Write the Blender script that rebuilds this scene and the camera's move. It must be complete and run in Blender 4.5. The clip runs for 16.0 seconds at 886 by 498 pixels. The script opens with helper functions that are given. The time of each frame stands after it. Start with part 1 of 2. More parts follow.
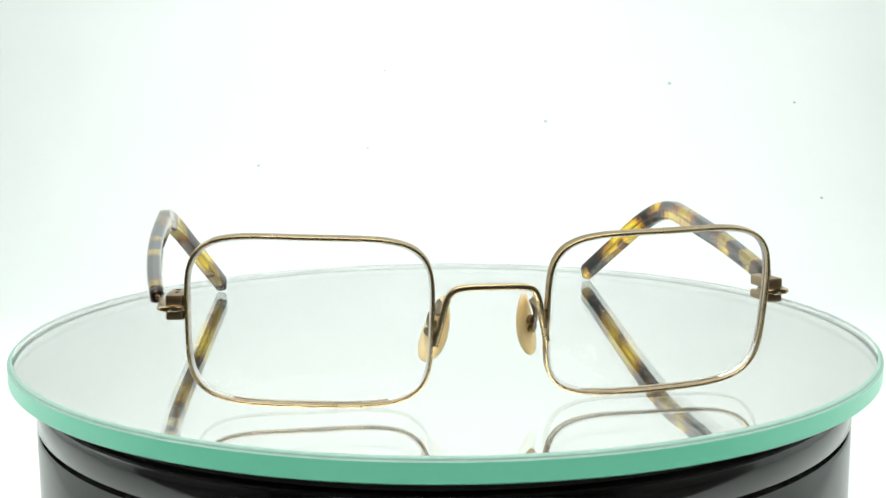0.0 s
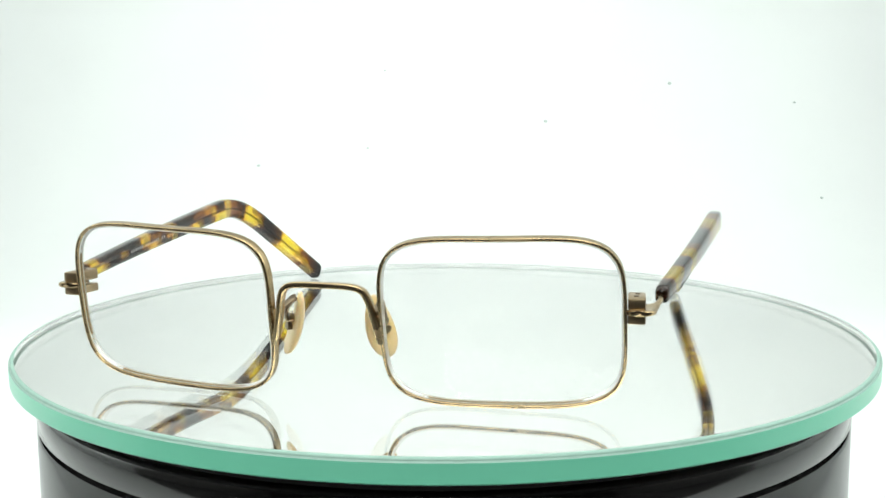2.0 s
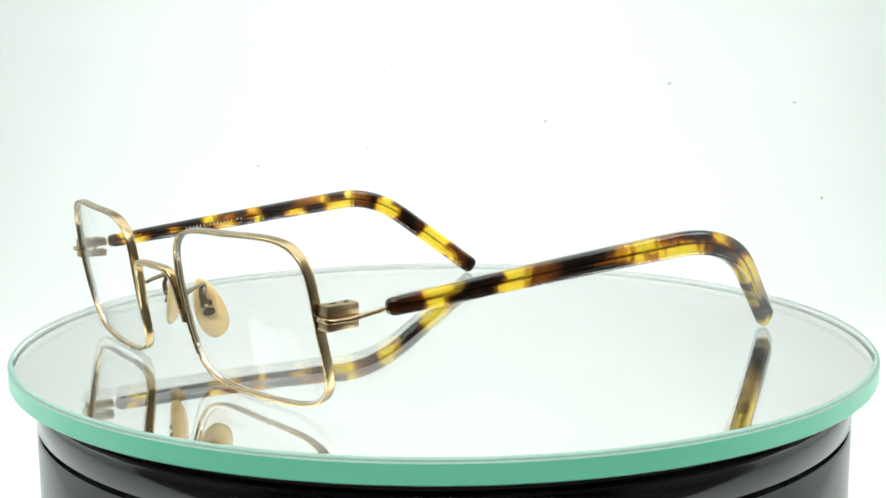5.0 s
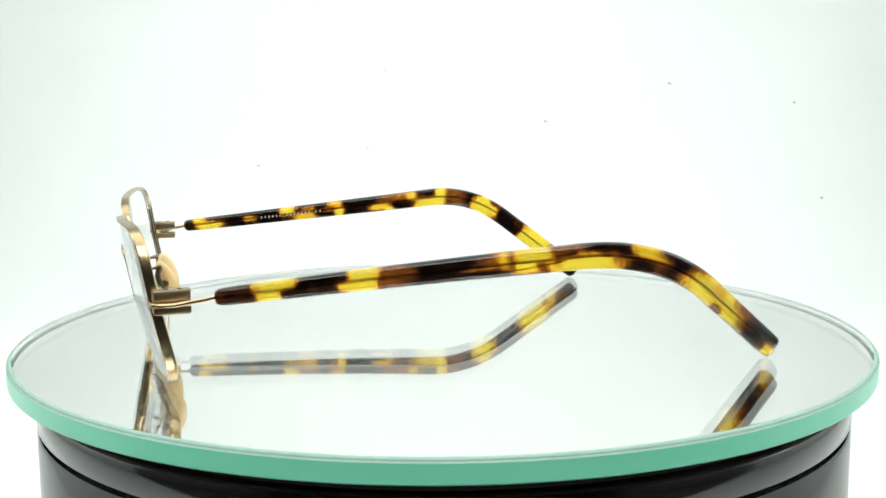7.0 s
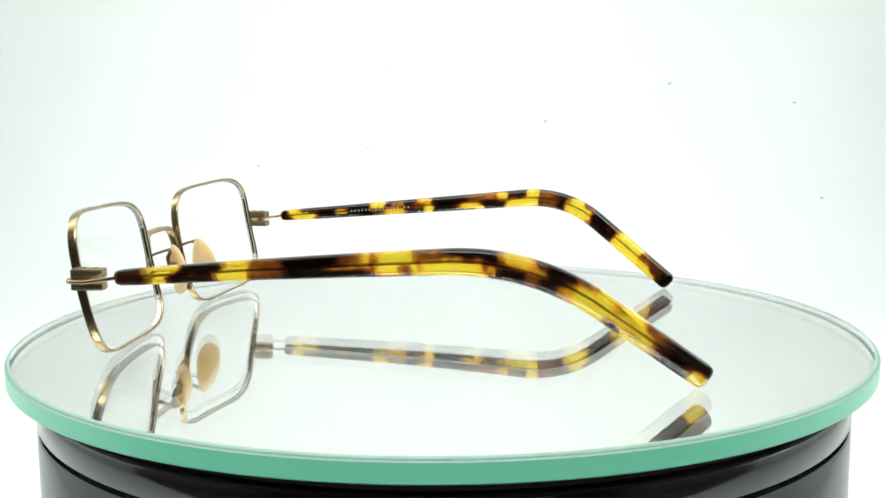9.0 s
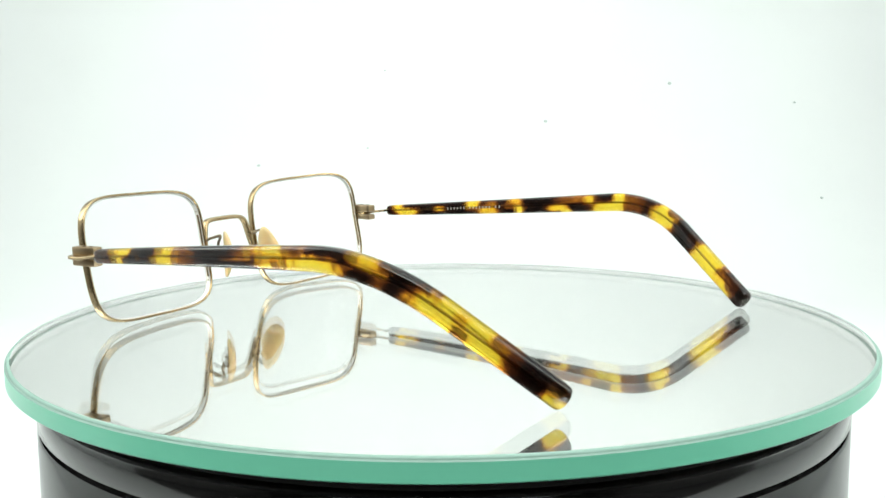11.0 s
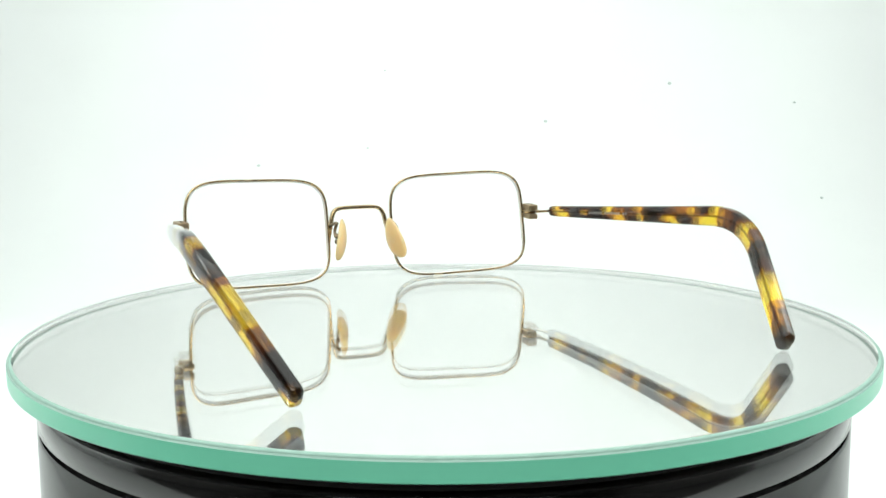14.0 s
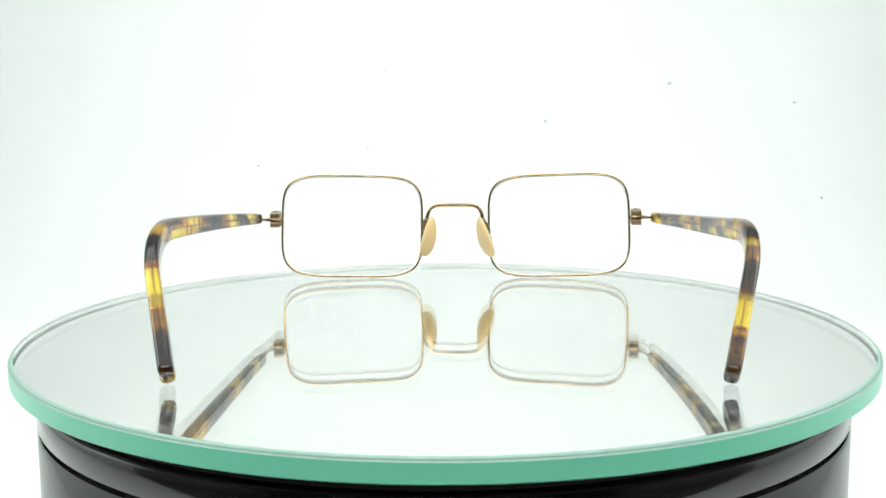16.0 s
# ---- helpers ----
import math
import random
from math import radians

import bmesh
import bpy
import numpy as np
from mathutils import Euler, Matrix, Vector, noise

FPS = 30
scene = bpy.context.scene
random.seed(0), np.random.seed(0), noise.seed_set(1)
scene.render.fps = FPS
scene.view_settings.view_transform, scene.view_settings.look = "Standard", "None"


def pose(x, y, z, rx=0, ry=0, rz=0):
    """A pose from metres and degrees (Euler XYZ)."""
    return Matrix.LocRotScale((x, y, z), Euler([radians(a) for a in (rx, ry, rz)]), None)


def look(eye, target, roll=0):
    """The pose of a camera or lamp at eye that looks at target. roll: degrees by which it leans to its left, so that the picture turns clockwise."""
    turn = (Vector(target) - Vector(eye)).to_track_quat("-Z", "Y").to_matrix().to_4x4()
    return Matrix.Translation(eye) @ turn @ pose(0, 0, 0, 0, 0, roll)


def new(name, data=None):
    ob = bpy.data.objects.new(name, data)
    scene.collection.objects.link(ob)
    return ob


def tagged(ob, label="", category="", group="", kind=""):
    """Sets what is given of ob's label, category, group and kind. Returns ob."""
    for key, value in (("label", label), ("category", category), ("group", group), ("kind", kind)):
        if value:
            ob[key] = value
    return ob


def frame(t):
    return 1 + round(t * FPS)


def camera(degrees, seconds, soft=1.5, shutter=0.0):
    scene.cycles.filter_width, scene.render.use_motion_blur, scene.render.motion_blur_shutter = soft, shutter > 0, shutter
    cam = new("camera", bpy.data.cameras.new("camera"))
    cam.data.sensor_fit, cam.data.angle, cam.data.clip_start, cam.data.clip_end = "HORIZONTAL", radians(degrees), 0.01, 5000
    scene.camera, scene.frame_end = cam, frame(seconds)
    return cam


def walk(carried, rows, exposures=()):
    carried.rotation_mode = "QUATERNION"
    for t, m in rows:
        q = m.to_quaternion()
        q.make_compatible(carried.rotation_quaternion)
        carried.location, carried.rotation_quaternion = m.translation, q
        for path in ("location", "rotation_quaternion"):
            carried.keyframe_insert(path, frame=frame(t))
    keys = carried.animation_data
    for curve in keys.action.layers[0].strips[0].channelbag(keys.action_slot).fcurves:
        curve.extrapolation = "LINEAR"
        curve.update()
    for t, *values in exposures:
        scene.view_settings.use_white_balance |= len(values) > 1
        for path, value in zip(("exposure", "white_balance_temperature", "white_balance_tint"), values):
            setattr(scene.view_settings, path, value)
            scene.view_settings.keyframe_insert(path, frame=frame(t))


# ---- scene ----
MM = 0.001

# ---- camera: stands still before the turntable ----
cam = camera(44.81, 16.0, soft=1.5)
EYE = pose(0.0, -0.30477, 0.06435, 90 - 7.928, 0, 0.009) @ pose(0, 0, 0, 0, 0, -0.343)
walk(cam, [(0.0, EYE), (16.0, EYE)], exposures=[(0.0, 0.0, 6500, 10), (16.0, 0.0, 6500, 10)])


def turn(t):
    """Degrees by which the turntable has turned at t seconds."""
    return 7.794 - 11.835 * t - 0.00117 * t * t


# ---- light: a white tent with unseen lamps added above, in front and at each side ----
world = bpy.data.worlds.new("world")
scene.world = world
world.use_nodes = True
world.node_tree.nodes["Background"].inputs["Color"].default_value = (0.9, 1.0, 0.98, 1)
world.node_tree.nodes["Background"].inputs["Strength"].default_value = 0.05


def area_lamp(name, eye, target, sx, sy, watts, colour):
    data = bpy.data.lights.new(name, "AREA")
    data.shape, data.size, data.size_y, data.energy, data.color = "RECTANGLE", sx, sy, watts, colour
    ob = new(name, data)
    ob.matrix_world = look(eye, target)
    return ob


WHITE = (0.935, 1.0, 0.957)
area_lamp("lamp_ceiling", (0, 0.05, 0.715), (0, 0.0501, 0), 1.25, 0.7, 4.75, WHITE)
# Added fill without a known source, to brighten the disc's green edge
area_lamp("fill_front", (0, -0.52, 0.60), (0, -0.05, 0.0), 0.7, 0.35, 5.2, WHITE)
# Added out of view to even out the brightness of the backdrop
area_lamp("fill_side", (-0.66, 0.16, 0.42), (-0.05, 0.80, 0.08), 0.5, 0.45, 3.9, WHITE)
area_lamp("fill_side", (0.66, 0.16, 0.42), (0.05, 0.80, 0.08), 0.5, 0.45, 3.9, WHITE)


# ---- materials ----
def material(name):
    m = bpy.data.materials.new(name)
    m.use_nodes = True
    nt = m.node_tree
    return m, nt, nt.nodes["Principled BSDF"]


def add(nt, kind, **inputs):
    n = nt.nodes.new(kind)
    for k, v in inputs.items():
        n.inputs[k.replace("_", " ")].default_value = v
    return n


def noise_node(nt, scale, detail=4.0, coord="Object", rough=0.55):
    tc = nt.nodes.new("ShaderNodeTexCoord")
    n = add(nt, "ShaderNodeTexNoise", Scale=scale, Detail=detail, Roughness=rough)
    nt.links.new(tc.outputs[coord], n.inputs["Vector"])
    return n


def ramp(nt, source, stops):
    r = nt.nodes.new("ShaderNodeValToRGB")
    e = r.color_ramp.elements
    while len(e) < len(stops):
        e.new(0.5)
    for el, (pos, col) in zip(e, stops):
        el.position = pos
        el.color = (*col, 1) if len(col) == 3 else col
    nt.links.new(source, r.inputs["Fac"])
    return r


def bump(nt, bsdf, source, strength, distance):
    b = add(nt, "ShaderNodeBump", Strength=strength, Distance=distance)
    nt.links.new(source, b.inputs["Height"])
    nt.links.new(b.outputs["Normal"], bsdf.inputs["Normal"])


def fabric():
    m, nt, b = material("white_fabric")
    n = noise_node(nt, 6.0)
    r = ramp(nt, n.outputs["Fac"], [(0.3, (0.745, 0.76, 0.755)), (0.7, (0.775, 0.79, 0.783))])
    nt.links.new(r.outputs["Color"], b.inputs["Base Color"])
    b.inputs["Roughness"].default_value = 0.95
    b.inputs["Specular IOR Level"].default_value = 0.1
    w = noise_node(nt, 900.0, 2.0)
    bump(nt, b, w.outputs["Fac"], 0.08, 0.0003)
    return m


# For unseen panels that give the metal and lacquer something dark to reflect
def front_dark():
    m, nt, b = material("front_dark")
    n = noise_node(nt, 9.0)
    r = ramp(nt, n.outputs["Fac"], [(0.3, (0.02, 0.02, 0.021)), (0.7, (0.035, 0.033, 0.032))])
    nt.links.new(r.outputs["Color"], b.inputs["Base Color"])
    b.inputs["Roughness"].default_value = 0.9
    return m


# For the unseen grey panels added at both sides and above the front
def front_grey():
    m, nt, b = material("front_panel_grey")
    n = noise_node(nt, 5.0)
    r = ramp(nt, n.outputs["Fac"], [(0.3, (0.15, 0.145, 0.14)), (0.7, (0.20, 0.195, 0.19))])
    nt.links.new(r.outputs["Color"], b.inputs["Base Color"])
    b.inputs["Roughness"].default_value = 0.9
    return m


def antique_gold(name, dark, light, rough):
    m, nt, b = material(name)
    n = noise_node(nt, 70.0, 4.0)
    r = ramp(nt, n.outputs["Fac"], [(0.35, dark), (0.68, light)])
    nt.links.new(r.outputs["Color"], b.inputs["Base Color"])
    b.inputs["Metallic"].default_value = 1.0
    g = noise_node(nt, 90.0, 3.0)
    q = ramp(nt, g.outputs["Fac"], [(0.3, (rough - 0.03,) * 3), (0.7, (rough + 0.04,) * 3)])
    nt.links.new(q.outputs["Color"], b.inputs["Roughness"])
    return m


def tortoiseshell():
    """Mottled acetate. The mesh attribute "clear" says how clear it is, 0 dark brown to 1 clear amber."""
    m, nt, b = material("tortoiseshell")
    at = nt.nodes.new("ShaderNodeAttribute")
    at.attribute_name = "clear"
    cloud = noise_node(nt, 260.0, 3.0, rough=0.5)
    mott = add(nt, "ShaderNodeMath")
    mott.operation = "MULTIPLY_ADD"
    nt.links.new(cloud.outputs["Fac"], mott.inputs[0])
    mott.inputs[1].default_value = 0.40
    mott.inputs[2].default_value = -0.21
    tot = add(nt, "ShaderNodeMath")
    tot.operation = "ADD"
    nt.links.new(at.outputs["Fac"], tot.inputs[0])
    nt.links.new(mott.outputs[0], tot.inputs[1])
    col = ramp(nt, tot.outputs[0], [(0.15, (0.008, 0.003, 0.002)), (0.33, (0.11, 0.028, 0.008)), (0.46, (0.42, 0.13, 0.012)),
                                    (0.60, (0.88, 0.42, 0.02)), (0.74, (1.0, 0.64, 0.035)), (0.95, (1.0, 0.76, 0.06))])
    nt.links.new(col.outputs["Color"], b.inputs["Base Color"])
    b.inputs["Transmission Weight"].default_value = 0.82
    b.inputs["Coat Weight"].default_value = 0.4
    b.inputs["Coat Roughness"].default_value = 0.04
    b.inputs["IOR"].default_value = 1.28
    b.inputs["Roughness"].default_value = 0.05
    fine = noise_node(nt, 500.0, 2.0)
    bump(nt, b, fine.outputs["Fac"], 0.05, 0.00008)
    return m


def clear_glass(name, colour, ior):
    m, nt, b = material(name)
    b.inputs["Base Color"].default_value = (*colour, 1)
    b.inputs["Transmission Weight"].default_value = 1.0
    b.inputs["Roughness"].default_value = 0.0
    b.inputs["IOR"].default_value = ior
    return m


def frosted_lens_edge():
    m, nt, b = material("ground_lens_edge")
    n = noise_node(nt, 900.0)
    r = ramp(nt, n.outputs["Fac"], [(0.3, (0.86, 0.86, 0.86)), (0.7, (0.94, 0.94, 0.94))])
    nt.links.new(r.outputs["Color"], b.inputs["Base Color"])
    b.inputs["Roughness"].default_value = 0.45
    b.inputs["Transmission Weight"].default_value = 0.55
    b.inputs["IOR"].default_value = 1.3
    return m


def mirror_coat():
    m, nt, b = material("mirror_coat")
    n = noise_node(nt, 14.0)
    r = ramp(nt, n.outputs["Fac"], [(0.3, (0.986, 0.985, 0.966)), (0.7, (0.994, 0.993, 0.974))])
    nt.links.new(r.outputs["Color"], b.inputs["Base Color"])
    b.inputs["Metallic"].default_value = 1.0
    b.inputs["Roughness"].default_value = 0.015
    return m


def green_edge():
    m, nt, b = material("green_glass_edge")
    n = noise_node(nt, 30.0)
    r = ramp(nt, n.outputs["Fac"], [(0.3, (0.22, 0.765, 0.525)), (0.7, (0.24, 0.80, 0.555))])
    nt.links.new(r.outputs["Color"], b.inputs["Base Color"])
    b.inputs["Roughness"].default_value = 0.28
    b.inputs["Specular IOR Level"].default_value = 0.8
    return m


def frosted_bevel():
    m, nt, b = material("ground_glass_bevel")
    n = noise_node(nt, 400.0)
    r = ramp(nt, n.outputs["Fac"], [(0.3, (0.27, 0.41, 0.35)), (0.7, (0.31, 0.455, 0.395))])
    nt.links.new(r.outputs["Color"], b.inputs["Base Color"])
    b.inputs["Roughness"].default_value = 0.7
    b.inputs["Specular IOR Level"].default_value = 0.2
    return m


def ground_grey():
    m, nt, b = material("ground_glass_grey")
    n = noise_node(nt, 500.0)
    r = ramp(nt, n.outputs["Fac"], [(0.3, (0.92, 0.955, 0.94)), (0.7, (0.95, 0.985, 0.97))])
    nt.links.new(r.outputs["Color"], b.inputs["Base Color"])
    b.inputs["Roughness"].default_value = 0.5
    return m


def black_lacquer():
    m, nt, b = material("black_lacquer")
    n = noise_node(nt, 22.0)
    r = ramp(nt, n.outputs["Fac"], [(0.3, (0.006, 0.006, 0.006)), (0.7, (0.011, 0.010, 0.010))])
    nt.links.new(r.outputs["Color"], b.inputs["Base Color"])
    b.inputs["Specular IOR Level"].default_value = 1.0
    g = noise_node(nt, 160.0)
    q = ramp(nt, g.outputs["Fac"], [(0.3, (0.10,) * 3), (0.7, (0.16,) * 3)])
    nt.links.new(q.outputs["Color"], b.inputs["Roughness"])
    return m


def pad_silicone():
    m, nt, b = material("peach_silicone")
    n = noise_node(nt, 180.0)
    r = ramp(nt, n.outputs["Fac"], [(0.3, (1.0, 0.66, 0.36)), (0.7, (1.0, 0.73, 0.44))])
    nt.links.new(r.outputs["Color"], b.inputs["Base Color"])
    b.inputs["Roughness"].default_value = 0.25
    b.inputs["Transmission Weight"].default_value = 0.3
    b.inputs["IOR"].default_value = 1.22
    b.inputs["Subsurface Weight"].default_value = 0.5
    b.inputs["Subsurface Radius"].default_value = (1.0, 0.7, 0.4)
    b.inputs["Subsurface Scale"].default_value = 0.008
    return m


def pad_insert():
    m, nt, b = material("amber_insert")
    n = noise_node(nt, 220.0)
    r = ramp(nt, n.outputs["Fac"], [(0.3, (1.0, 0.56, 0.22)), (0.7, (1.0, 0.63, 0.29))])
    nt.links.new(r.outputs["Color"], b.inputs["Base Color"])
    b.inputs["Subsurface Weight"].default_value = 0.4
    b.inputs["Subsurface Radius"].default_value = (1.0, 0.7, 0.4)
    b.inputs["Subsurface Scale"].default_value = 0.004
    b.inputs["Roughness"].default_value = 0.4
    return m


FABRIC, FRONT_DARK, FRONT_GREY = fabric(), front_dark(), front_grey()
GOLD = antique_gold("antique_gold", (0.39, 0.285, 0.16), (0.51, 0.38, 0.22), 0.25)
BRUSHED = antique_gold("brushed_gold", (0.33, 0.24, 0.145), (0.46, 0.345, 0.21), 0.38)
BRONZE = antique_gold("dark_bronze", (0.14, 0.10, 0.065), (0.26, 0.20, 0.13), 0.33)
LENS = clear_glass("lens_glass", (1.0, 1.0, 1.0), 1.08)
LENS_EDGE = frosted_lens_edge()
PLATE = clear_glass("plate_glass", (0.995, 1.0, 0.997), 1.28)
MIRROR, EDGE, BEVEL, BLACK, PAD, GROUND, INSERT = mirror_coat(), green_edge(), frosted_bevel(), black_lacquer(), pad_silicone(), ground_grey(), pad_insert()
SHELL = tortoiseshell()
# Grey of the specks that imitate dust on the camera's sensor
SPECK_GREY, nt_, b_ = material("grey_speck")
b_.inputs["Base Color"].default_value = (0.48, 0.53, 0.51, 1)
b_.inputs["Roughness"].default_value = 0.9
INK, nt_, b_ = material("silver_print")
b_.inputs["Base Color"].default_value = (0.42, 0.40, 0.37, 1)
b_.inputs["Roughness"].default_value = 0.5


# ---- mesh helpers ----
def part(name, bm, mats, parent=None, label="", smooth=40):
    bmesh.ops.recalc_face_normals(bm, faces=bm.faces[:])
    me = bpy.data.meshes.new(name)
    bm.to_mesh(me)
    bm.free()
    for m in mats if isinstance(mats, (list, tuple)) else [mats]:
        me.materials.append(m)
    me.shade_smooth()
    me.set_sharp_from_angle(angle=radians(smooth))
    ob = new(name, me)
    if parent:
        ob.parent = parent
    if label:
        tagged(ob, label)
    return ob


def loft(rings, closed_path=False, caps=True):
    """Skin over rings of points, each ring closed."""
    bm = bmesh.new()
    vs = [[bm.verts.new(p) for p in r] for r in rings]
    n = len(rings[0])
    last = len(rings) if closed_path else len(rings) - 1
    for i in range(last):
        j = (i + 1) % len(rings)
        for k in range(n):
            bm.faces.new((vs[i][k], vs[i][(k + 1) % n], vs[j][(k + 1) % n], vs[j][k]))
    if caps and not closed_path:
        bm.faces.new(vs[0])
        bm.faces.new(vs[-1])
    return bm


def rounded(hx, hz, n=16, power=4.0):
    """Points of a rounded rectangle of half sizes hx, hz."""
    out = []
    for i in range(n):
        a = 2 * math.pi * (i + 0.5) / n
        c, s = math.cos(a), math.sin(a)
        out.append((hx * math.copysign(abs(c) ** (2 / power), c), hz * math.copysign(abs(s) ** (2 / power), s)))
    return out


def along(points, side, section):
    """Rings of section(i) set square to the path. side: about the way in which the section's first axis points."""
    pts, rings = [Vector(p) for p in points], []
    for i, p in enumerate(pts):
        t = (pts[min(i + 1, len(pts) - 1)] - pts[max(i - 1, 0)]).normalized()
        a = (Vector(side) - t * t.dot(Vector(side))).normalized()
        b = t.cross(a)
        rings.append([p + a * u + b * v for u, v in section(i)])
    return rings


def smooth_path(points, steps=8):
    """A Catmull-Rom path through the points."""
    p = [Vector(q) for q in points]
    p = [2 * p[0] - p[1]] + p + [2 * p[-1] - p[-2]]
    out = []
    for i in range(1, len(p) - 2):
        for s in range(steps):
            u = s / steps
            out.append(0.5 * ((2 * p[i]) + (p[i + 1] - p[i - 1]) * u + (2 * p[i - 1] - 5 * p[i] + 4 * p[i + 1] - p[i + 2]) * u * u
                              + (3 * p[i] - 3 * p[i + 1] + p[i + 2] - p[i - 1]) * u ** 3))
    return out + [p[-2]]


def block(sx, sy, sz, at, rz=0.0, bevel=0.0003, rx=0.0):
    bm = bmesh.new()
    bmesh.ops.create_cube(bm, size=1, matrix=Matrix.Translation(at) @ Euler((rx, 0, rz)).to_matrix().to_4x4() @ Matrix.Diagonal((sx, sy, sz, 1)))
    bmesh.ops.bevel(bm, geom=bm.edges[:], offset=bevel, segments=2, affect="EDGES", profile=0.5)
    return bm


def spun(profile, steps=160):
    """A round body from (radius, height) points; the first and last may lie on the axis."""
    bm = bmesh.new()
    cols = []
    for r, z in profile:
        if r < 1e-6:
            cols.append([bm.verts.new((0, 0, z))])
        else:
            cols.append([bm.verts.new((r * math.cos(2 * math.pi * i / steps), r * math.sin(2 * math.pi * i / steps), z)) for i in range(steps)])
    for a, b in zip(cols, cols[1:]):
        for i in range(steps):
            j = (i + 1) % steps
            if len(a) == 1:
                bm.faces.new((a[0], b[i], b[j]))
            elif len(b) == 1:
                bm.faces.new((a[i], b[0], a[j]))
            else:
                bm.faces.new((a[i], b[i], b[j], a[j]))
    return bm


# ---- the tent: the sweep, with sides, top and dark front added out of view ----
FLOOR_Z, BACK_Y, HALF, TOP_Z, FRONT_Y, MOUTH_Y = -0.10, 0.80, 0.68, 0.74, -0.80, -0.16


def sweep_sheet():
    """Floor and back of the tent in one curved sheet of fabric."""
    bm = bmesh.new()
    prof = [(MOUTH_Y, FLOOR_Z), (BACK_Y - 0.30, FLOOR_Z)]
    for i in range(1, 17):
        a = math.pi / 2 * i / 16
        prof.append((BACK_Y - 0.30 + 0.30 * math.sin(a), FLOOR_Z + 0.30 * (1 - math.cos(a))))
    prof.append((BACK_Y, TOP_Z))
    loops = [[bm.verts.new((x, y, z)) for y, z in prof] for x in (-HALF, HALF)]
    for i in range(len(prof) - 1):
        bm.faces.new((loops[0][i], loops[1][i], loops[1][i + 1], loops[0][i + 1]))
    ob = part("backdrop", bm, FABRIC)
    mod = ob.modifiers.new("thickness", "SOLIDIFY")
    mod.thickness, mod.offset = 0.002, 0.0
    return tagged(ob, "seamless white fabric sweep behind the turntable", kind="structure")


def panel(name, sx, sy, sz, at, mat, label):
    return tagged(part(name, block(sx, sy, sz, at, bevel=0.001), mat), label, kind="structure")


sweep_sheet()
MID_Z, TALL = (FLOOR_Z + TOP_Z) / 2, TOP_Z - FLOOR_Z
DEEP, SHALLOW = BACK_Y - MOUTH_Y, MOUTH_Y - FRONT_Y
# Unseen panels: the white ones bounce light, the front ones darken reflections
for way, x in (("west", -HALF - 0.012), ("east", HALF + 0.012)):
    panel("wall_" + way, 0.02, DEEP, TALL, (x, MOUTH_Y + DEEP / 2, MID_Z), FABRIC, "unseen white fabric side added to bounce light")
    panel("front_panel_" + way, 0.02, SHALLOW - 0.002, TALL, (x, FRONT_Y + SHALLOW / 2 - 0.001, MID_Z), FRONT_GREY, "unseen grey side panel added to darken reflections")
panel("wall_south", 2 * HALF + 0.044, 0.02, TALL, (0, FRONT_Y - 0.012, MID_Z), FRONT_DARK, "unseen dark panel added behind the camera to darken reflections")
panel("ceiling", 2 * HALF + 0.044, DEEP + 0.02, 0.02, (0, MOUTH_Y + DEEP / 2 + 0.01, TOP_Z + 0.012), FABRIC, "unseen white fabric top added to bounce light")
panel("floor", 2 * HALF + 0.044, SHALLOW, 0.02, (0, FRONT_Y + SHALLOW / 2 - 0.001, FLOOR_Z - 0.0102), FRONT_DARK, "unseen dark floor panel added before the tent")
panel("front_panel_top", 2 * HALF + 0.044, SHALLOW + 0.018, 0.02, (0, FRONT_Y + SHALLOW / 2 - 0.012, TOP_Z + 0.012), FRONT_GREY, "unseen grey top panel added to darken reflections")

SPECKS = ((0.2255, 0.7742, 0.0783, 1.0), (0.1009, 0.7550, 0.0420, 1.0), (-0.1761, 0.7252, 0.0018, 0.9), (-0.0723, 0.7381, 0.0175, 0.6),
          (0.3471, 0.7647, 0.0588, 0.7), (0.3528, 0.6934, -0.0294, 0.8), (-0.0568, 0.7802, 0.0929, 0.5))


def sensor_specks():
    """Small marks on the curved back of the sweep that stand in for sensor dust."""
    bm = bmesh.new()
    for x, y, z, k in SPECKS:
        out = Vector((0, BACK_Y - 0.30, FLOOR_Z + 0.30)) - Vector((0, y, z))
        out.normalize()
        m = Matrix.Translation(Vector((x, y, z)) + out * 0.0012) @ out.to_track_quat("Z", "Y").to_matrix().to_4x4()
        bmesh.ops.create_icosphere(bm, subdivisions=2, radius=1, matrix=m @ Matrix.Diagonal((0.0021 * k, 0.0017 * k, 0.0008, 1)))
    return tagged(part("marks", bm, SPECK_GREY), "small pale grey specks on the sweep, standing in for camera sensor dust", "lint", kind="stuff")


sensor_specks()

# ---- turntable ----
DISC_R, DISC_T, BEVEL_W, BEVEL_H = 0.1175, 0.0052, 0.0009, 0.0006


def oval(bm):
    """The hand-cut disc is half a millimetre out of round."""
    long = Vector((math.cos(radians(137.9)), math.sin(radians(137.9)), 0))
    for v in bm.verts:
        v.co += long * (v.co.dot(long) * 0.0086) - Vector((v.co.x, v.co.y, 0)) * 0.0043
    return bm


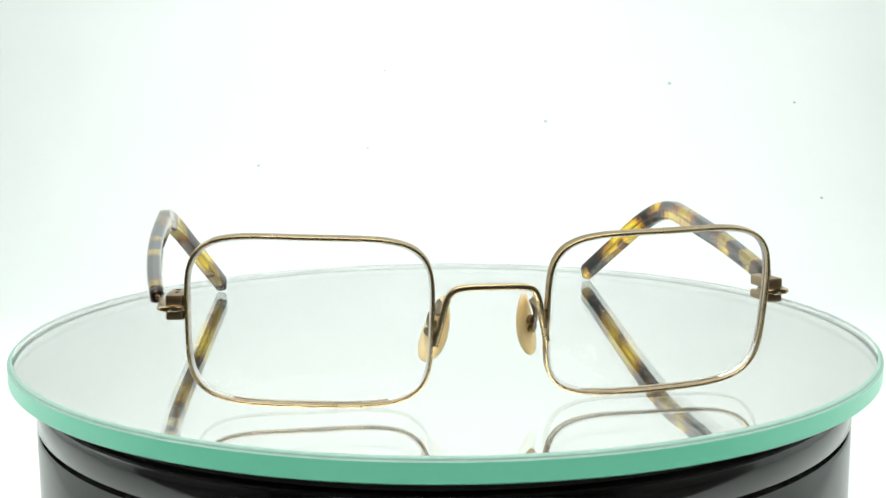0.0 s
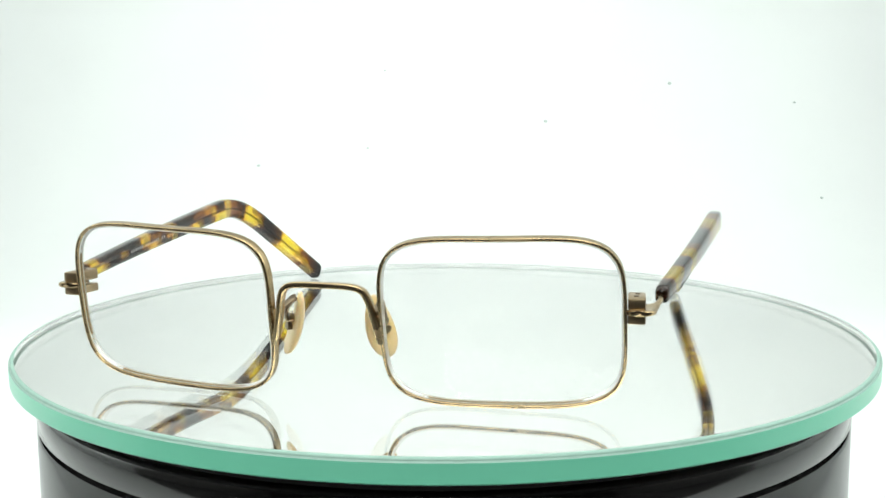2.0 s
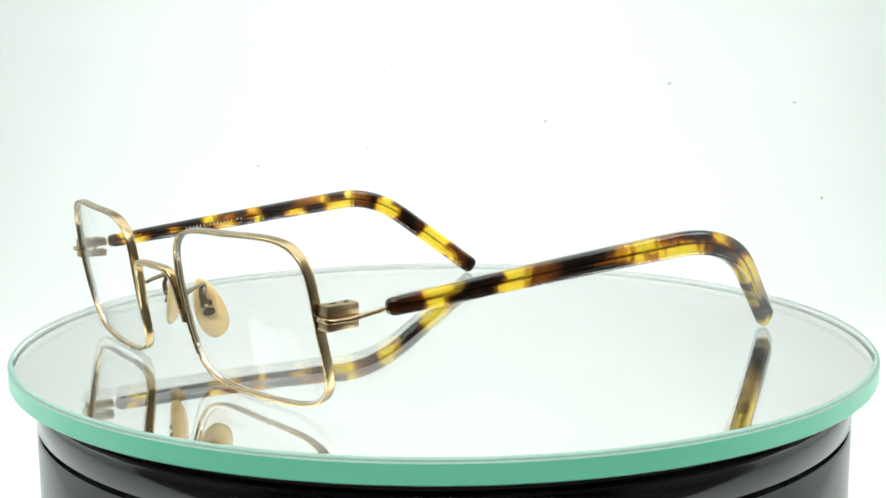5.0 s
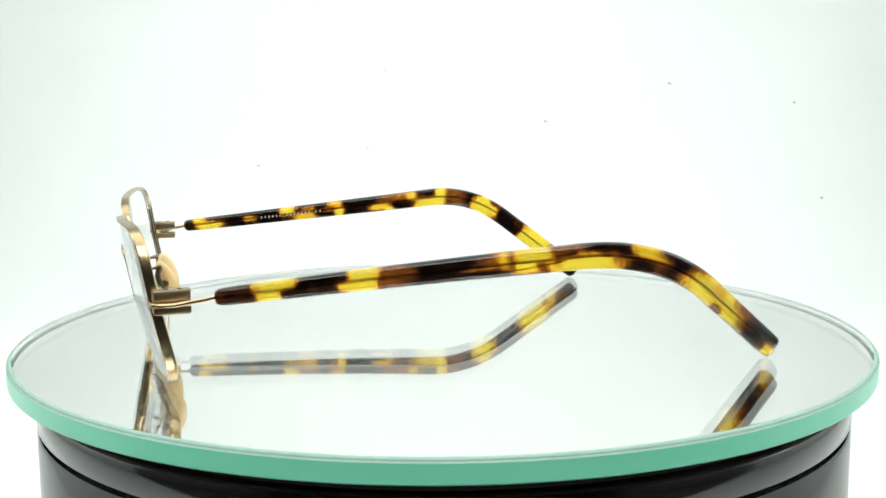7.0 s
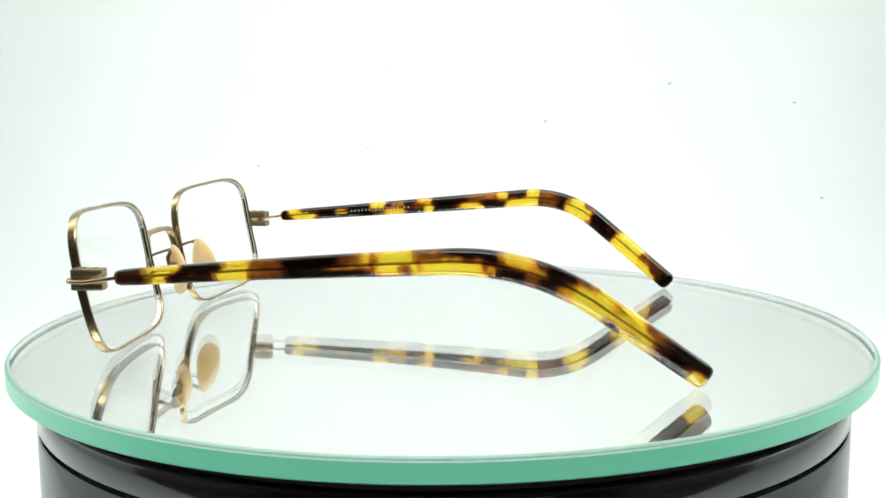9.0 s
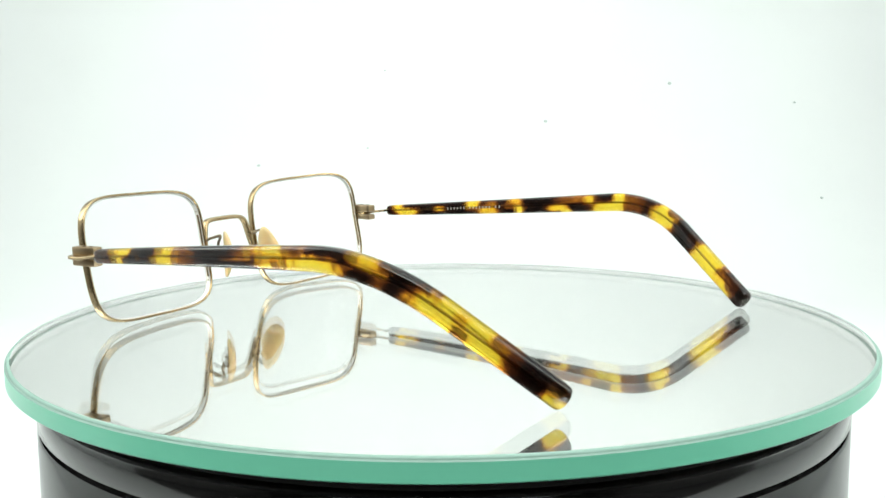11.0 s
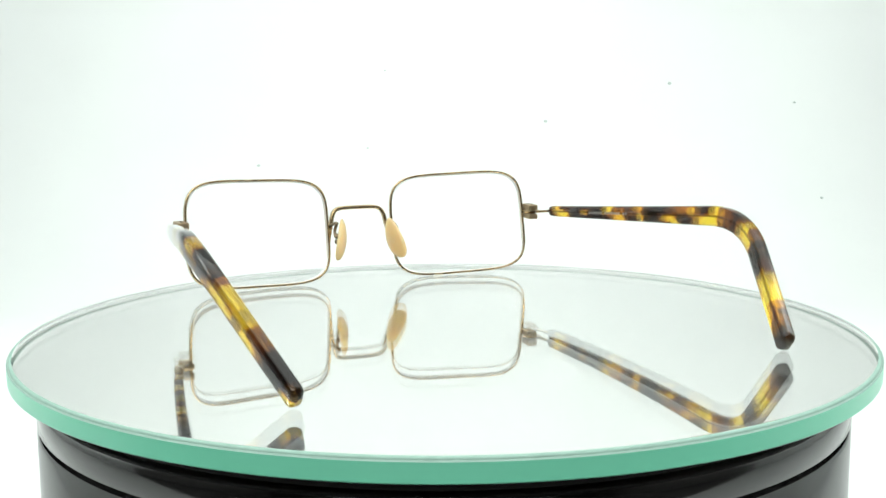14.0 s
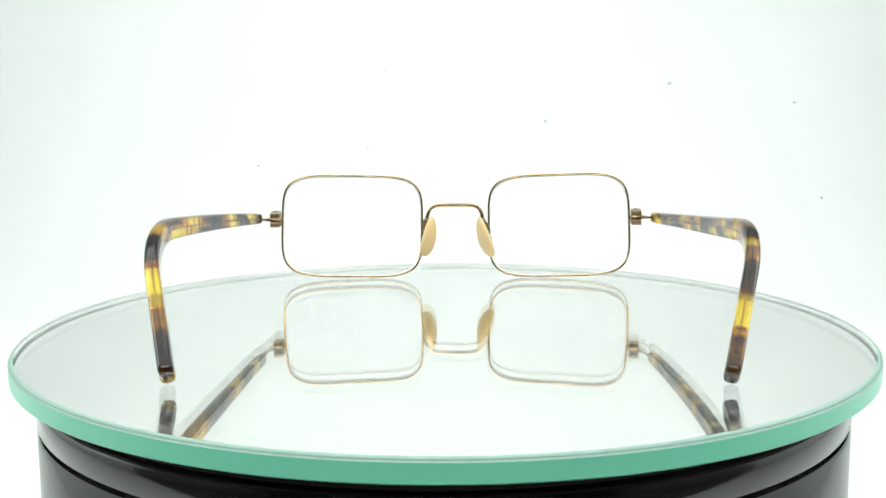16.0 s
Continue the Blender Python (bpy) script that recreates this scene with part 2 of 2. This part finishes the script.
def turntable_base():
    base = tagged(new("turntable_base"), "round glossy black turntable base with a groove", "turntable")
    base.location = (0, 0, FLOOR_Z)
    h, r = -0.0095 - FLOOR_Z, 0.1112
    part("platter", spun([(0, h + 0.0037), (0.1085, h + 0.0037), (0.109, h + 0.0032), (0.109, h + 0.0001), (0, h + 0.0001)]), BLACK, base, smooth=50)
    part("top_ring", spun([(0, h), (r - 0.0016, h), (r - 0.0005, h - 0.0004), (r, h - 0.0014), (r, h - 0.0072), (r - 0.0004, h - 0.0077), (0, h - 0.0077)]), BLACK, base, smooth=50)
    part("groove", spun([(0, h - 0.0078), (r - 0.0022, h - 0.0078), (r - 0.0022, h - 0.0089), (0, h - 0.0089)]), BLACK, base)
    part("body", spun([(0, h - 0.0090), (r - 0.0004, h - 0.0090), (r, h - 0.0096), (r, 0.003), (r - 0.002, 0), (0, 0)]), BLACK, base, smooth=50)
    return base


def glass_disc():
    disc = tagged(new("mirror_disc"), "round clear glass disc with mirror backing and green edge", "turntable top")
    disc.location = (0, 0, -DISC_T)
    t, r = DISC_T, DISC_R
    rim_r = r - 0.0004
    curve = [(rim_r - BEVEL_W * (1 - math.sin(a)), t - BEVEL_H * (1 - math.cos(a))) for a in (math.pi / 2 * k / 5 for k in range(1, 5))]
    bm = spun([(0, t), (rim_r - BEVEL_W - 0.0003, t), (rim_r - BEVEL_W, t)] + curve + [(rim_r, t - BEVEL_H), (rim_r, 0), (0, 0)], 256)
    for f in bm.faces:
        c = f.calc_center_median()
        if math.hypot(c.x, c.y) > rim_r - BEVEL_W and t - BEVEL_H < c.z < t - 1e-6:
            f.material_index = 1
        elif math.hypot(c.x, c.y) > rim_r - 0.0001:
            f.material_index = 2
    part("glass_plate", oval(bm), [PLATE, BEVEL, GROUND], disc, smooth=30)
    top = t - BEVEL_H
    bm = spun([(rim_r + 0.00005, 0.0), (r - 0.0003, 0.0), (r, 0.0003), (r, top - 0.0003), (rim_r + 0.00005, top + 0.00005), (rim_r + 0.00005, 0.0)], 256)
    bmesh.ops.remove_doubles(bm, verts=bm.verts[:], dist=1e-6)
    for f in bm.faces:
        c = f.calc_center_median()
        if math.hypot(c.x, c.y) < rim_r + 0.0001:
            f.material_index = 1
        elif c.z > top - 0.0003:
            f.material_index = 2
    part("edge_band", oval(bm), [EDGE, GROUND, BEVEL], disc, "bright sea-green ground glass edge", smooth=30)
    bm = spun([(0, -0.0001), (r - 0.001, -0.0001), (r - 0.001, -0.0005), (0, -0.0005)], 256)
    for f in bm.faces:
        f.material_index = int(f.calc_center_median().z < -0.0002)
    part("mirror_backing", oval(bm), [MIRROR, BLACK], disc, "silvered mirror backing")
    return disc


turntable_base()
DISC = glass_disc()

# ---- eyeglasses: lengths below in millimetres, the turntable's axis at x = y = 0, its top at z = 0 ----
RIM_W, RIM_H, RIM_POW, RIM_BOW = 50.4, 36.75, 4.55, 0.0031


def rim_outline(w, h, power, n=144):
    """Even points of a superellipse in the lens plane (x, z) with their outward normals."""
    dense = []
    for i in range(4000):
        a = 2 * math.pi * i / 4000
        c, s = math.cos(a), math.sin(a)
        dense.append((w / 2 * math.copysign(abs(c) ** (2 / power), c), h / 2 * math.copysign(abs(s) ** (2 / power), s)))
    d = np.array(dense)
    step = np.hypot(*(np.roll(d, -1, 0) - d).T)
    s = np.concatenate([[0], np.cumsum(step)])
    at = np.linspace(0, s[-1], n, endpoint=False)
    closed = np.vstack([d, d[:1]])
    p = np.stack([np.interp(at, s, closed[:, 0]), np.interp(at, s, closed[:, 1])], 1)
    tan = np.roll(p, -1, 0) - np.roll(p, 1, 0)
    tan /= np.hypot(*tan.T)[:, None]
    return p, np.stack([tan[:, 1], -tan[:, 0]], 1)


def lens_pose(centre, tilt, roll, wrap):
    m = Matrix.Rotation(radians(wrap), 4, "Z") @ Matrix.Rotation(radians(tilt), 4, "X") @ Matrix.Rotation(radians(roll), 4, "Y")
    return Matrix.Translation(Vector(centre)) @ m


def make_rim(glasses, m):
    p, nrm = rim_outline(RIM_W, RIM_H, RIM_POW)
    rings = []
    for (x, z), (nx, nz) in zip(p, nrm):
        y = RIM_BOW * (x * x + z * z)
        rings.append([MM * (m @ Vector((x + nx * u, y + v, z + nz * u))) for u, v in rounded(0.385, 1.15, 16, 5.0)])
    rim = part("rim", loft(rings, closed_path=True), GOLD, glasses, "thin rectangular antique gold metal rim", smooth=60)
    q, _ = rim_outline(RIM_W - 0.7, RIM_H - 0.7, RIM_POW, 96)
    bm = bmesh.new()
    faces = []
    for off in (-0.55, 0.75):
        rows = [[bm.verts.new(MM * (m @ Vector((0, off, 0))))]]
        for k in range(1, 11):
            f = (k / 9) * 0.984 if k < 10 else 1.0
            rows.append([bm.verts.new(MM * (m @ Vector((x * f, RIM_BOW * f * f * (x * x + z * z) + off, z * f)))) for x, z in q])
        for i in range(96):
            j = (i + 1) % 96
            bm.faces.new((rows[0][0], rows[1][i], rows[1][j]))
            for a, b in zip(rows[1:], rows[2:]):
                bm.faces.new((a[i], b[i], b[j], a[j])).material_index = int(b is rows[-1])
        faces.append(rows[-1])
    for i in range(96):
        j = (i + 1) % 96
        bm.faces.new((faces[0][i], faces[0][j], faces[1][j], faces[1][i])).material_index = 1
    lens = part("lens", bm, [LENS, LENS_EDGE], rim, "clear curved spectacle lens", smooth=30)
    lens.visible_shadow = False
    return rim


def make_bridge(glasses):
    pts = [(-13.4, -84.6, 13.6), (-12.1, -85.6, 19.0), (-11.2, -86.4, 23.2), (-9.9, -86.9, 25.2), (-7.4, -87.1, 25.95), (-1.3, -87.2, 26.05),
           (4.5, -87.0, 25.9), (7.0, -86.6, 25.1), (8.2, -86.0, 23.0), (9.2, -85.2, 19.0), (10.4, -84.2, 13.8)]
    path = smooth_path([MM * Vector(p) for p in pts], 6)
    part("bridge", loft(along(path, (0, 1, 0), lambda i: [(u * MM, v * MM) for u, v in rounded(1.1, 0.66, 12, 5.0)])), GOLD, glasses, "antique gold metal saddle bridge", smooth=60)


def make_pad(glasses, side, top, bottom, rim_at):
    """A drop-shaped pad from top to bottom with its arm from the rim. side: 1 or -1."""
    top, bottom = Vector(top), Vector(bottom)
    long = (bottom - top).normalized()
    face = Vector((-side * 0.84, 0.50, 0.2))
    face = (face - long * face.dot(long)).normalized()
    wide = long.cross(face)
    mid, half = (top + bottom) / 2, (bottom - top).length / 2

    def drop(size, thick):
        bm = bmesh.new()
        bmesh.ops.create_uvsphere(bm, u_segments=28, v_segments=16, radius=1)
        for v in bm.verts:
            u, w, d = v.co.z * size, v.co.x * size, v.co.y
            w2 = w * 3.6 * (1 + 0.26 * u)
            d2 = math.copysign(abs(d) ** 0.8, d) * thick - 0.9 * (u * u - 0.4)
            v.co = MM * (mid + long * (u * half) + wide * w2 + face * d2)
        return bm

    pad = part("nose_pad", drop(1.0, 1.15), PAD, glasses, "peach-coloured translucent silicone nose pad", smooth=180)
    part("insert", drop(0.60, 0.6), INSERT, pad, "opaque amber core inside the pad", smooth=180)
    root, seat = Vector(rim_at), mid - face * 1.2 - long * 0.5
    path = smooth_path([MM * p for p in (root, root + Vector((-side * 0.4, 2.2, 0.9)), root + Vector((-side * 0.9, 5.2, 1.5)),
                                         seat - face * 1.5 - long * 3.0, seat - face * 1.1 - long * 0.5, seat - face * 0.3)], 6)
    part("pad_arm", loft(along(path, wide, lambda i: [(u * MM, v * MM) for u, v in rounded(0.85, 0.40, 10, 3.5)])), BRONZE, pad, "dark bronze nose pad arm", smooth=60)
    turned = Matrix((wide, long, face)).transposed().to_4x4()
    for off, sx, sy in ((-0.7, 1.5, 1.0), (1.3, 1.5, 0.9)):
        b = bmesh.new()
        bmesh.ops.create_cone(b, cap_ends=True, segments=20, radius1=MM, radius2=0.85 * MM, depth=1.3 * MM, matrix=Matrix.Diagonal((sx, sy, 1, 1)))
        bmesh.ops.transform(b, matrix=Matrix.Translation(MM * (seat + long * off)) @ turned, verts=b.verts[:])
        part("pad_mount", b, BRONZE, pad)


def make_hinge(glasses, rim, side, at, yaw):
    """Two blocks on the rim; at: the corner where rim, blocks and plate meet."""
    x, y, z = at
    for dz, h in ((1.7, 2.4), (-1.45, 1.9)):
        part("hinge_block", block(3.6 * MM, 7.9 * MM, h * MM, MM * Vector((x + side * 1.3, y + 2.4, z + dz)), rz=yaw, bevel=0.0004), BRUSHED, rim, "antique gold hinge block")
    for dx in (0.4, 2.0):
        bm = bmesh.new()
        bmesh.ops.create_cone(bm, cap_ends=True, segments=14, radius1=0.55 * MM, radius2=0.5 * MM, depth=0.3 * MM,
                              matrix=Matrix.Translation(MM * Vector((x + side * 1.3, y + 0.6 + dx * 1.8, z + 2.95))))
        part("screw", bm, BRONZE, rim)


def arm_path(s, c, e, r, bow):
    s, c, e, bow = Vector(s), Vector(c), Vector(e), Vector(bow)
    d1, d2 = (s - c).normalized(), (e - c).normalized()
    c1, c2 = c + d1 * r, c + d2 * r
    out = [s + (c1 - s) * u + bow * (4 * u * (1 - u)) for u in (i / 160 for i in range(160))]
    out += [c1 * (1 - u) ** 2 + c * (2 * u * (1 - u)) + c2 * u * u for u in (i / 96 for i in range(96))]
    out += [c2 + (e - c2) * (i / 96) for i in range(97)]
    return out


# Lighter patches in the dark acetate: how far along the arm (0 to 1), how high (-1 to 1), their half length and half height, how clear
PATCHES_A_FRONT = (
    (0.005, -0.1, 0.012, 0.35, 0.42), (0.025, 0.0, 0.02, 0.9, 0.22), (0.086, 0.55, 0.03, 0.5, 0.92), (0.076, -0.5, 0.019, 0.55, 0.92), (0.14, -0.1, 0.006, 0.25, 0.36),
    (0.214, 0.5, 0.021, 0.55, 0.92), (0.208, -0.4, 0.031, 0.65, 0.9), (0.262, 0.15, 0.024, 0.75, 0.4), (0.4, -0.05, 0.045, 0.2, 0.64), (0.42, 0.5, 0.032, 0.5, 0.44),
    (0.42, 0.45, 0.008, 0.4, 0.72), (0.474, 0.45, 0.032, 0.62, 0.94), (0.472, -0.3, 0.036, 0.4, 0.92), (0.55, -0.45, 0.056, 0.62, 0.95))
PATCHES_A_REAR = (
    (0.48, -0.5, 0.01, 0.6, 0.36), (0.505, -0.2, 0.005, 0.4, 0.55), (0.515, -0.95, 0.018, 0.2, 0.12), (0.518, 0.5, 0.02, 0.5, 0.4), (0.652, 0.6, 0.024, 0.5, 0.74),
    (0.676, -0.5, 0.01, 0.45, 0.37), (0.68, 0.1, 0.013, 0.2, 0.55), (0.785, -0.3, 0.052, 0.85, 0.94), (0.815, 0.55, 0.046, 0.85, 0.94), (0.855, -0.45, 0.042, 0.9, 0.94),
    (0.818, -0.75, 0.018, 0.45, 0.27), (0.813, 0.35, 0.012, 0.4, 0.56), (0.885, 0.6, 0.026, 0.4, 0.36), (0.905, -0.05, 0.022, 0.15, 0.6), (0.986, -0.6, 0.022, 0.62, 0.95))
PATCHES_B_FRONT = (
    (0.012, 0.0, 0.02, 0.9, 0.2), (0.056, -0.1, 0.031, 0.75, 0.88), (0.036, 0.5, 0.014, 0.5, 0.85), (0.058, 0.12, 0.022, 0.1, 0.42), (0.085, 0.5, 0.04, 0.3, 0.16),
    (0.147, 0.0, 0.015, 0.35, 0.66), (0.235, 0.4, 0.017, 0.58, 0.9), (0.276, -0.5, 0.024, 0.45, 0.72), (0.285, 0.35, 0.018, 0.3, 0.5), (0.35, 0.55, 0.017, 0.42, 0.66),
    (0.345, 0.0, 0.025, 0.3, 0.52), (0.356, -0.55, 0.013, 0.42, 0.93))
PATCHES_B_REAR = (
    (0.456, -0.35, 0.022, 0.3, 0.78), (0.476, -0.75, 0.013, 0.28, 0.92), (0.505, 0.45, 0.042, 0.42, 0.45), (0.536, 0.4, 0.013, 0.25, 0.78), (0.582, -0.45, 0.037, 0.55, 0.94),
    (0.613, 0.55, 0.016, 0.52, 0.95), (0.648, 0.0, 0.022, 0.85, 0.38), (0.726, -0.05, 0.03, 1.1, 0.95), (0.742, 0.75, 0.018, 0.35, 0.3), (0.878, 0.0, 0.046, 1.2, 0.95),
    (0.917, 0.15, 0.011, 0.5, 0.37), (0.938, -0.6, 0.024, 0.5, 0.92), (0.955, 0.1, 0.016, 0.6, 0.27))


def clearness(u, v, patches):
    """How clear the acetate is at a place along and up the arm: soft-edged patches with wavy outlines on dark brown."""
    v *= 0.84
    u += 0.007 * v * math.sin(41 * u + 0.6)
    wave = 0.30 * noise.noise(Vector((u * 60, v * 1.8, 3.0))) + 0.20 * noise.noise(Vector((u * 150, v * 4.5, 7.0)))
    value = 0.05 + 0.05 * math.sin(47 * u + 1.7 * v)
    for pu, pv, hu, hv, level in patches:
        du, dv = abs(u - pu) / hu, abs(v - pv) / hv
        if du > 2.4 or dv > 2.6:
            continue
        far = (du ** 2.6 + dv ** 2.6) ** (1 / 2.6) + wave
        halo = min(1.0, max(0.0, (1.85 - far) / 0.7))
        value = max(value, min(level, 0.31) * halo)
        k = min(1.0, max(0.0, (1.34 - far) / 0.66))
        k = (k * k * (3 - 2 * k)) ** 1.4
        value += (level - value) * k
    return value


def make_temple(glasses, side, s, c, e, r, bow, hinge, patches, label):
    pts = arm_path(s, c, e, r, bow)
    # end rings for the rounded tips
    dirs, dire = (pts[0] - pts[1]).normalized(), (pts[-1] - pts[-2]).normalized()
    path = [pts[0] + dirs * k for k in (0.0, -0.25, -0.8, -1.8)] + pts[5:-7] + [pts[-1] + dire * k for k in (-1.7, -0.9, -0.35, 0.0)]
    ends = [0.45, 0.72, 0.92, 1.0]
    scales = ends + [1.0] * (len(path) - 8) + ends[::-1]
    dd = [0.0]
    for a, b in zip(path, path[1:]):
        dd.append(dd[-1] + (b - a).length)
    lengths = [v / dd[-1] for v in dd]

    def section(i):
        u = lengths[i]
        tall = np.interp(u, [0, 0.04, 0.3, 0.6, 0.72, 1.0], [1.8, 2.0, 2.5, 3.05, 3.05, 2.9])
        thick = np.interp(u, [0, 0.04, 0.3, 0.6, 1.0], [1.45, 1.65, 1.85, 2.0, 1.85])
        return [(a * MM * scales[i], b * MM * scales[i]) for a, b in rounded(thick, tall, 32, 3.7)]

    arm = part("temple", loft(along([MM * p for p in path], (1, 0, 0), section)), SHELL, glasses, label, smooth=50)
    clear = arm.data.attributes.new("clear", "FLOAT", "POINT")
    n = len(arm.data.vertices) // len(path)
    flat = [clearness(lengths[k // n], -rounded(1.0, 1.0, n, 3.7)[k % n][1], patches) for k in range(len(arm.data.vertices))]
    clear.data.foreach_set("value", flat)
    core = [MM * p for p in path[3:-14:4]]
    part("core_wire", loft(along(core, (1, 0, 0), lambda i: [(a * MM, b * MM) for a, b in rounded(0.28, 0.34, 8, 3.0)])), BRONZE, arm, "thin metal core wire", smooth=60)
    # flat plate between the hinge blocks, narrowing to the wire that runs into the arm
    hx, hy, hz = hinge
    a = Vector(pts[0])
    stations = ((-2.2, 0.8, 3.3), (-2.05, 0.1, 4.2), (-1.6, -0.5, 4.8), (-0.6, -0.6, 5.3), (0.8, -0.6, 5.45), (3.0, -0.6, 5.5), (4.4, 2.4, 5.55), (5.6, 3.9, 5.6),
                (7.0, 4.7, 5.75), (9.0, 5.15, 6.05), (a.y - hy - 0.4, abs(a.x - hx) - 0.45, abs(a.x - hx) + 0.45), (a.y - hy + 1.2, abs(a.x - hx) - 0.3, abs(a.x - hx) + 0.45))
    rings = []
    for y, inner, outer in stations:
        z = hz + (a.z - hz) * min(1.0, max(0.0, (y - 3.0) / (a.y - hy - 3.0)))
        high = 0.58 if y < 5 else 0.44
        rings.append([MM * Vector((hx + side * ((inner + outer) / 2 + u), hy + y, z + v)) for u, v in rounded((outer - inner) / 2, high, 14, 4.0)])
    part("hinge_plate", loft(rings), GOLD, arm, "antique gold hinge plate and wire", smooth=60)
    return arm, pts


GLASSES = tagged(new("eyeglasses"), "antique gold rectangular eyeglasses with tortoiseshell temples, open on mirror disc", "eyeglasses")
POSE_A = lens_pose((35.73, -83.88, 18.61), 11.2, -1.35, 5.65)
POSE_B = lens_pose((-39.28, -84.49, 18.81), 9.46, 2.07, -6.26)
RIM_A, RIM_B = make_rim(GLASSES, POSE_A), make_rim(GLASSES, POSE_B)
make_bridge(GLASSES)
make_pad(GLASSES, 1, (6.1, -78.6, 22.9), (9.1, -75.2, 8.8), (9.4, -84.0, 20.0))
make_pad(GLASSES, -1, (-10.0, -77.6, 22.6), (-14.7, -76.2, 8.2), (-12.4, -84.2, 20.0))
HINGE_A, HINGE_B = (61.2, -78.85, 21.9), (-64.8, -79.75, 22.4)
make_hinge(GLASSES, RIM_A, 1, HINGE_A, radians(6))
make_hinge(GLASSES, RIM_B, -1, HINGE_B, radians(-6))
ARM_A, PTS_A = make_temple(GLASSES, 1, (66.55, -67.6, 23.25), (75.9, 30.5, 31.1), (60.6, 69.1, 1.95), 20.0, (0.7, 0, 0.4), HINGE_A, PATCHES_A_FRONT + PATCHES_A_REAR, "glossy tortoiseshell acetate temple arm with bent tip")
ARM_B, PTS_B = make_temple(GLASSES, -1, (-71.23, -70.25, 23.15), (-80.8, 31.8, 30.6), (-66.85, 67.6, 1.75), 15.0, (-1.6, 0, -0.2), HINGE_B, PATCHES_B_FRONT + PATCHES_B_REAR, "glossy tortoiseshell acetate temple arm with small silver print")


def make_print(arm, pts):
    """Small plain bars of silver print on the inner side of the arm."""
    gaps = (0.55, 0.55, 0.55, 0.55, 0.55, 1.6, 0.55, 0.55, 0.55, 0.55, 0.55, 0.55, 1.7, 0.7, 0.7)
    s = 26.0
    for g in gaps:
        f = s / 88.0
        p = pts[0] + (pts[160] - pts[0]) * f + Vector((-1.6, 0, -0.2)) * (4 * f * (1 - f))
        x = p.x + 1.75 + 0.2 * min(1.0, f / 0.3)
        part("print_bar", block(0.08 * MM, 0.42 * MM, 0.75 * MM, MM * Vector((x, p.y, p.z)), rz=radians(5.7), bevel=0.00002), INK, arm)
        s += 0.75 + g


make_print(ARM_B, PTS_B)


def motions():
    rows = [(i * 0.5, turn(i * 0.5)) for i in range(33)]
    walk(GLASSES, [(t, pose(0, 0, 0, 0, 0, a)) for t, a in rows])
    walk(DISC, [(t, pose(0, 0, -DISC_T, 0, 0, a)) for t, a in rows])


motions()
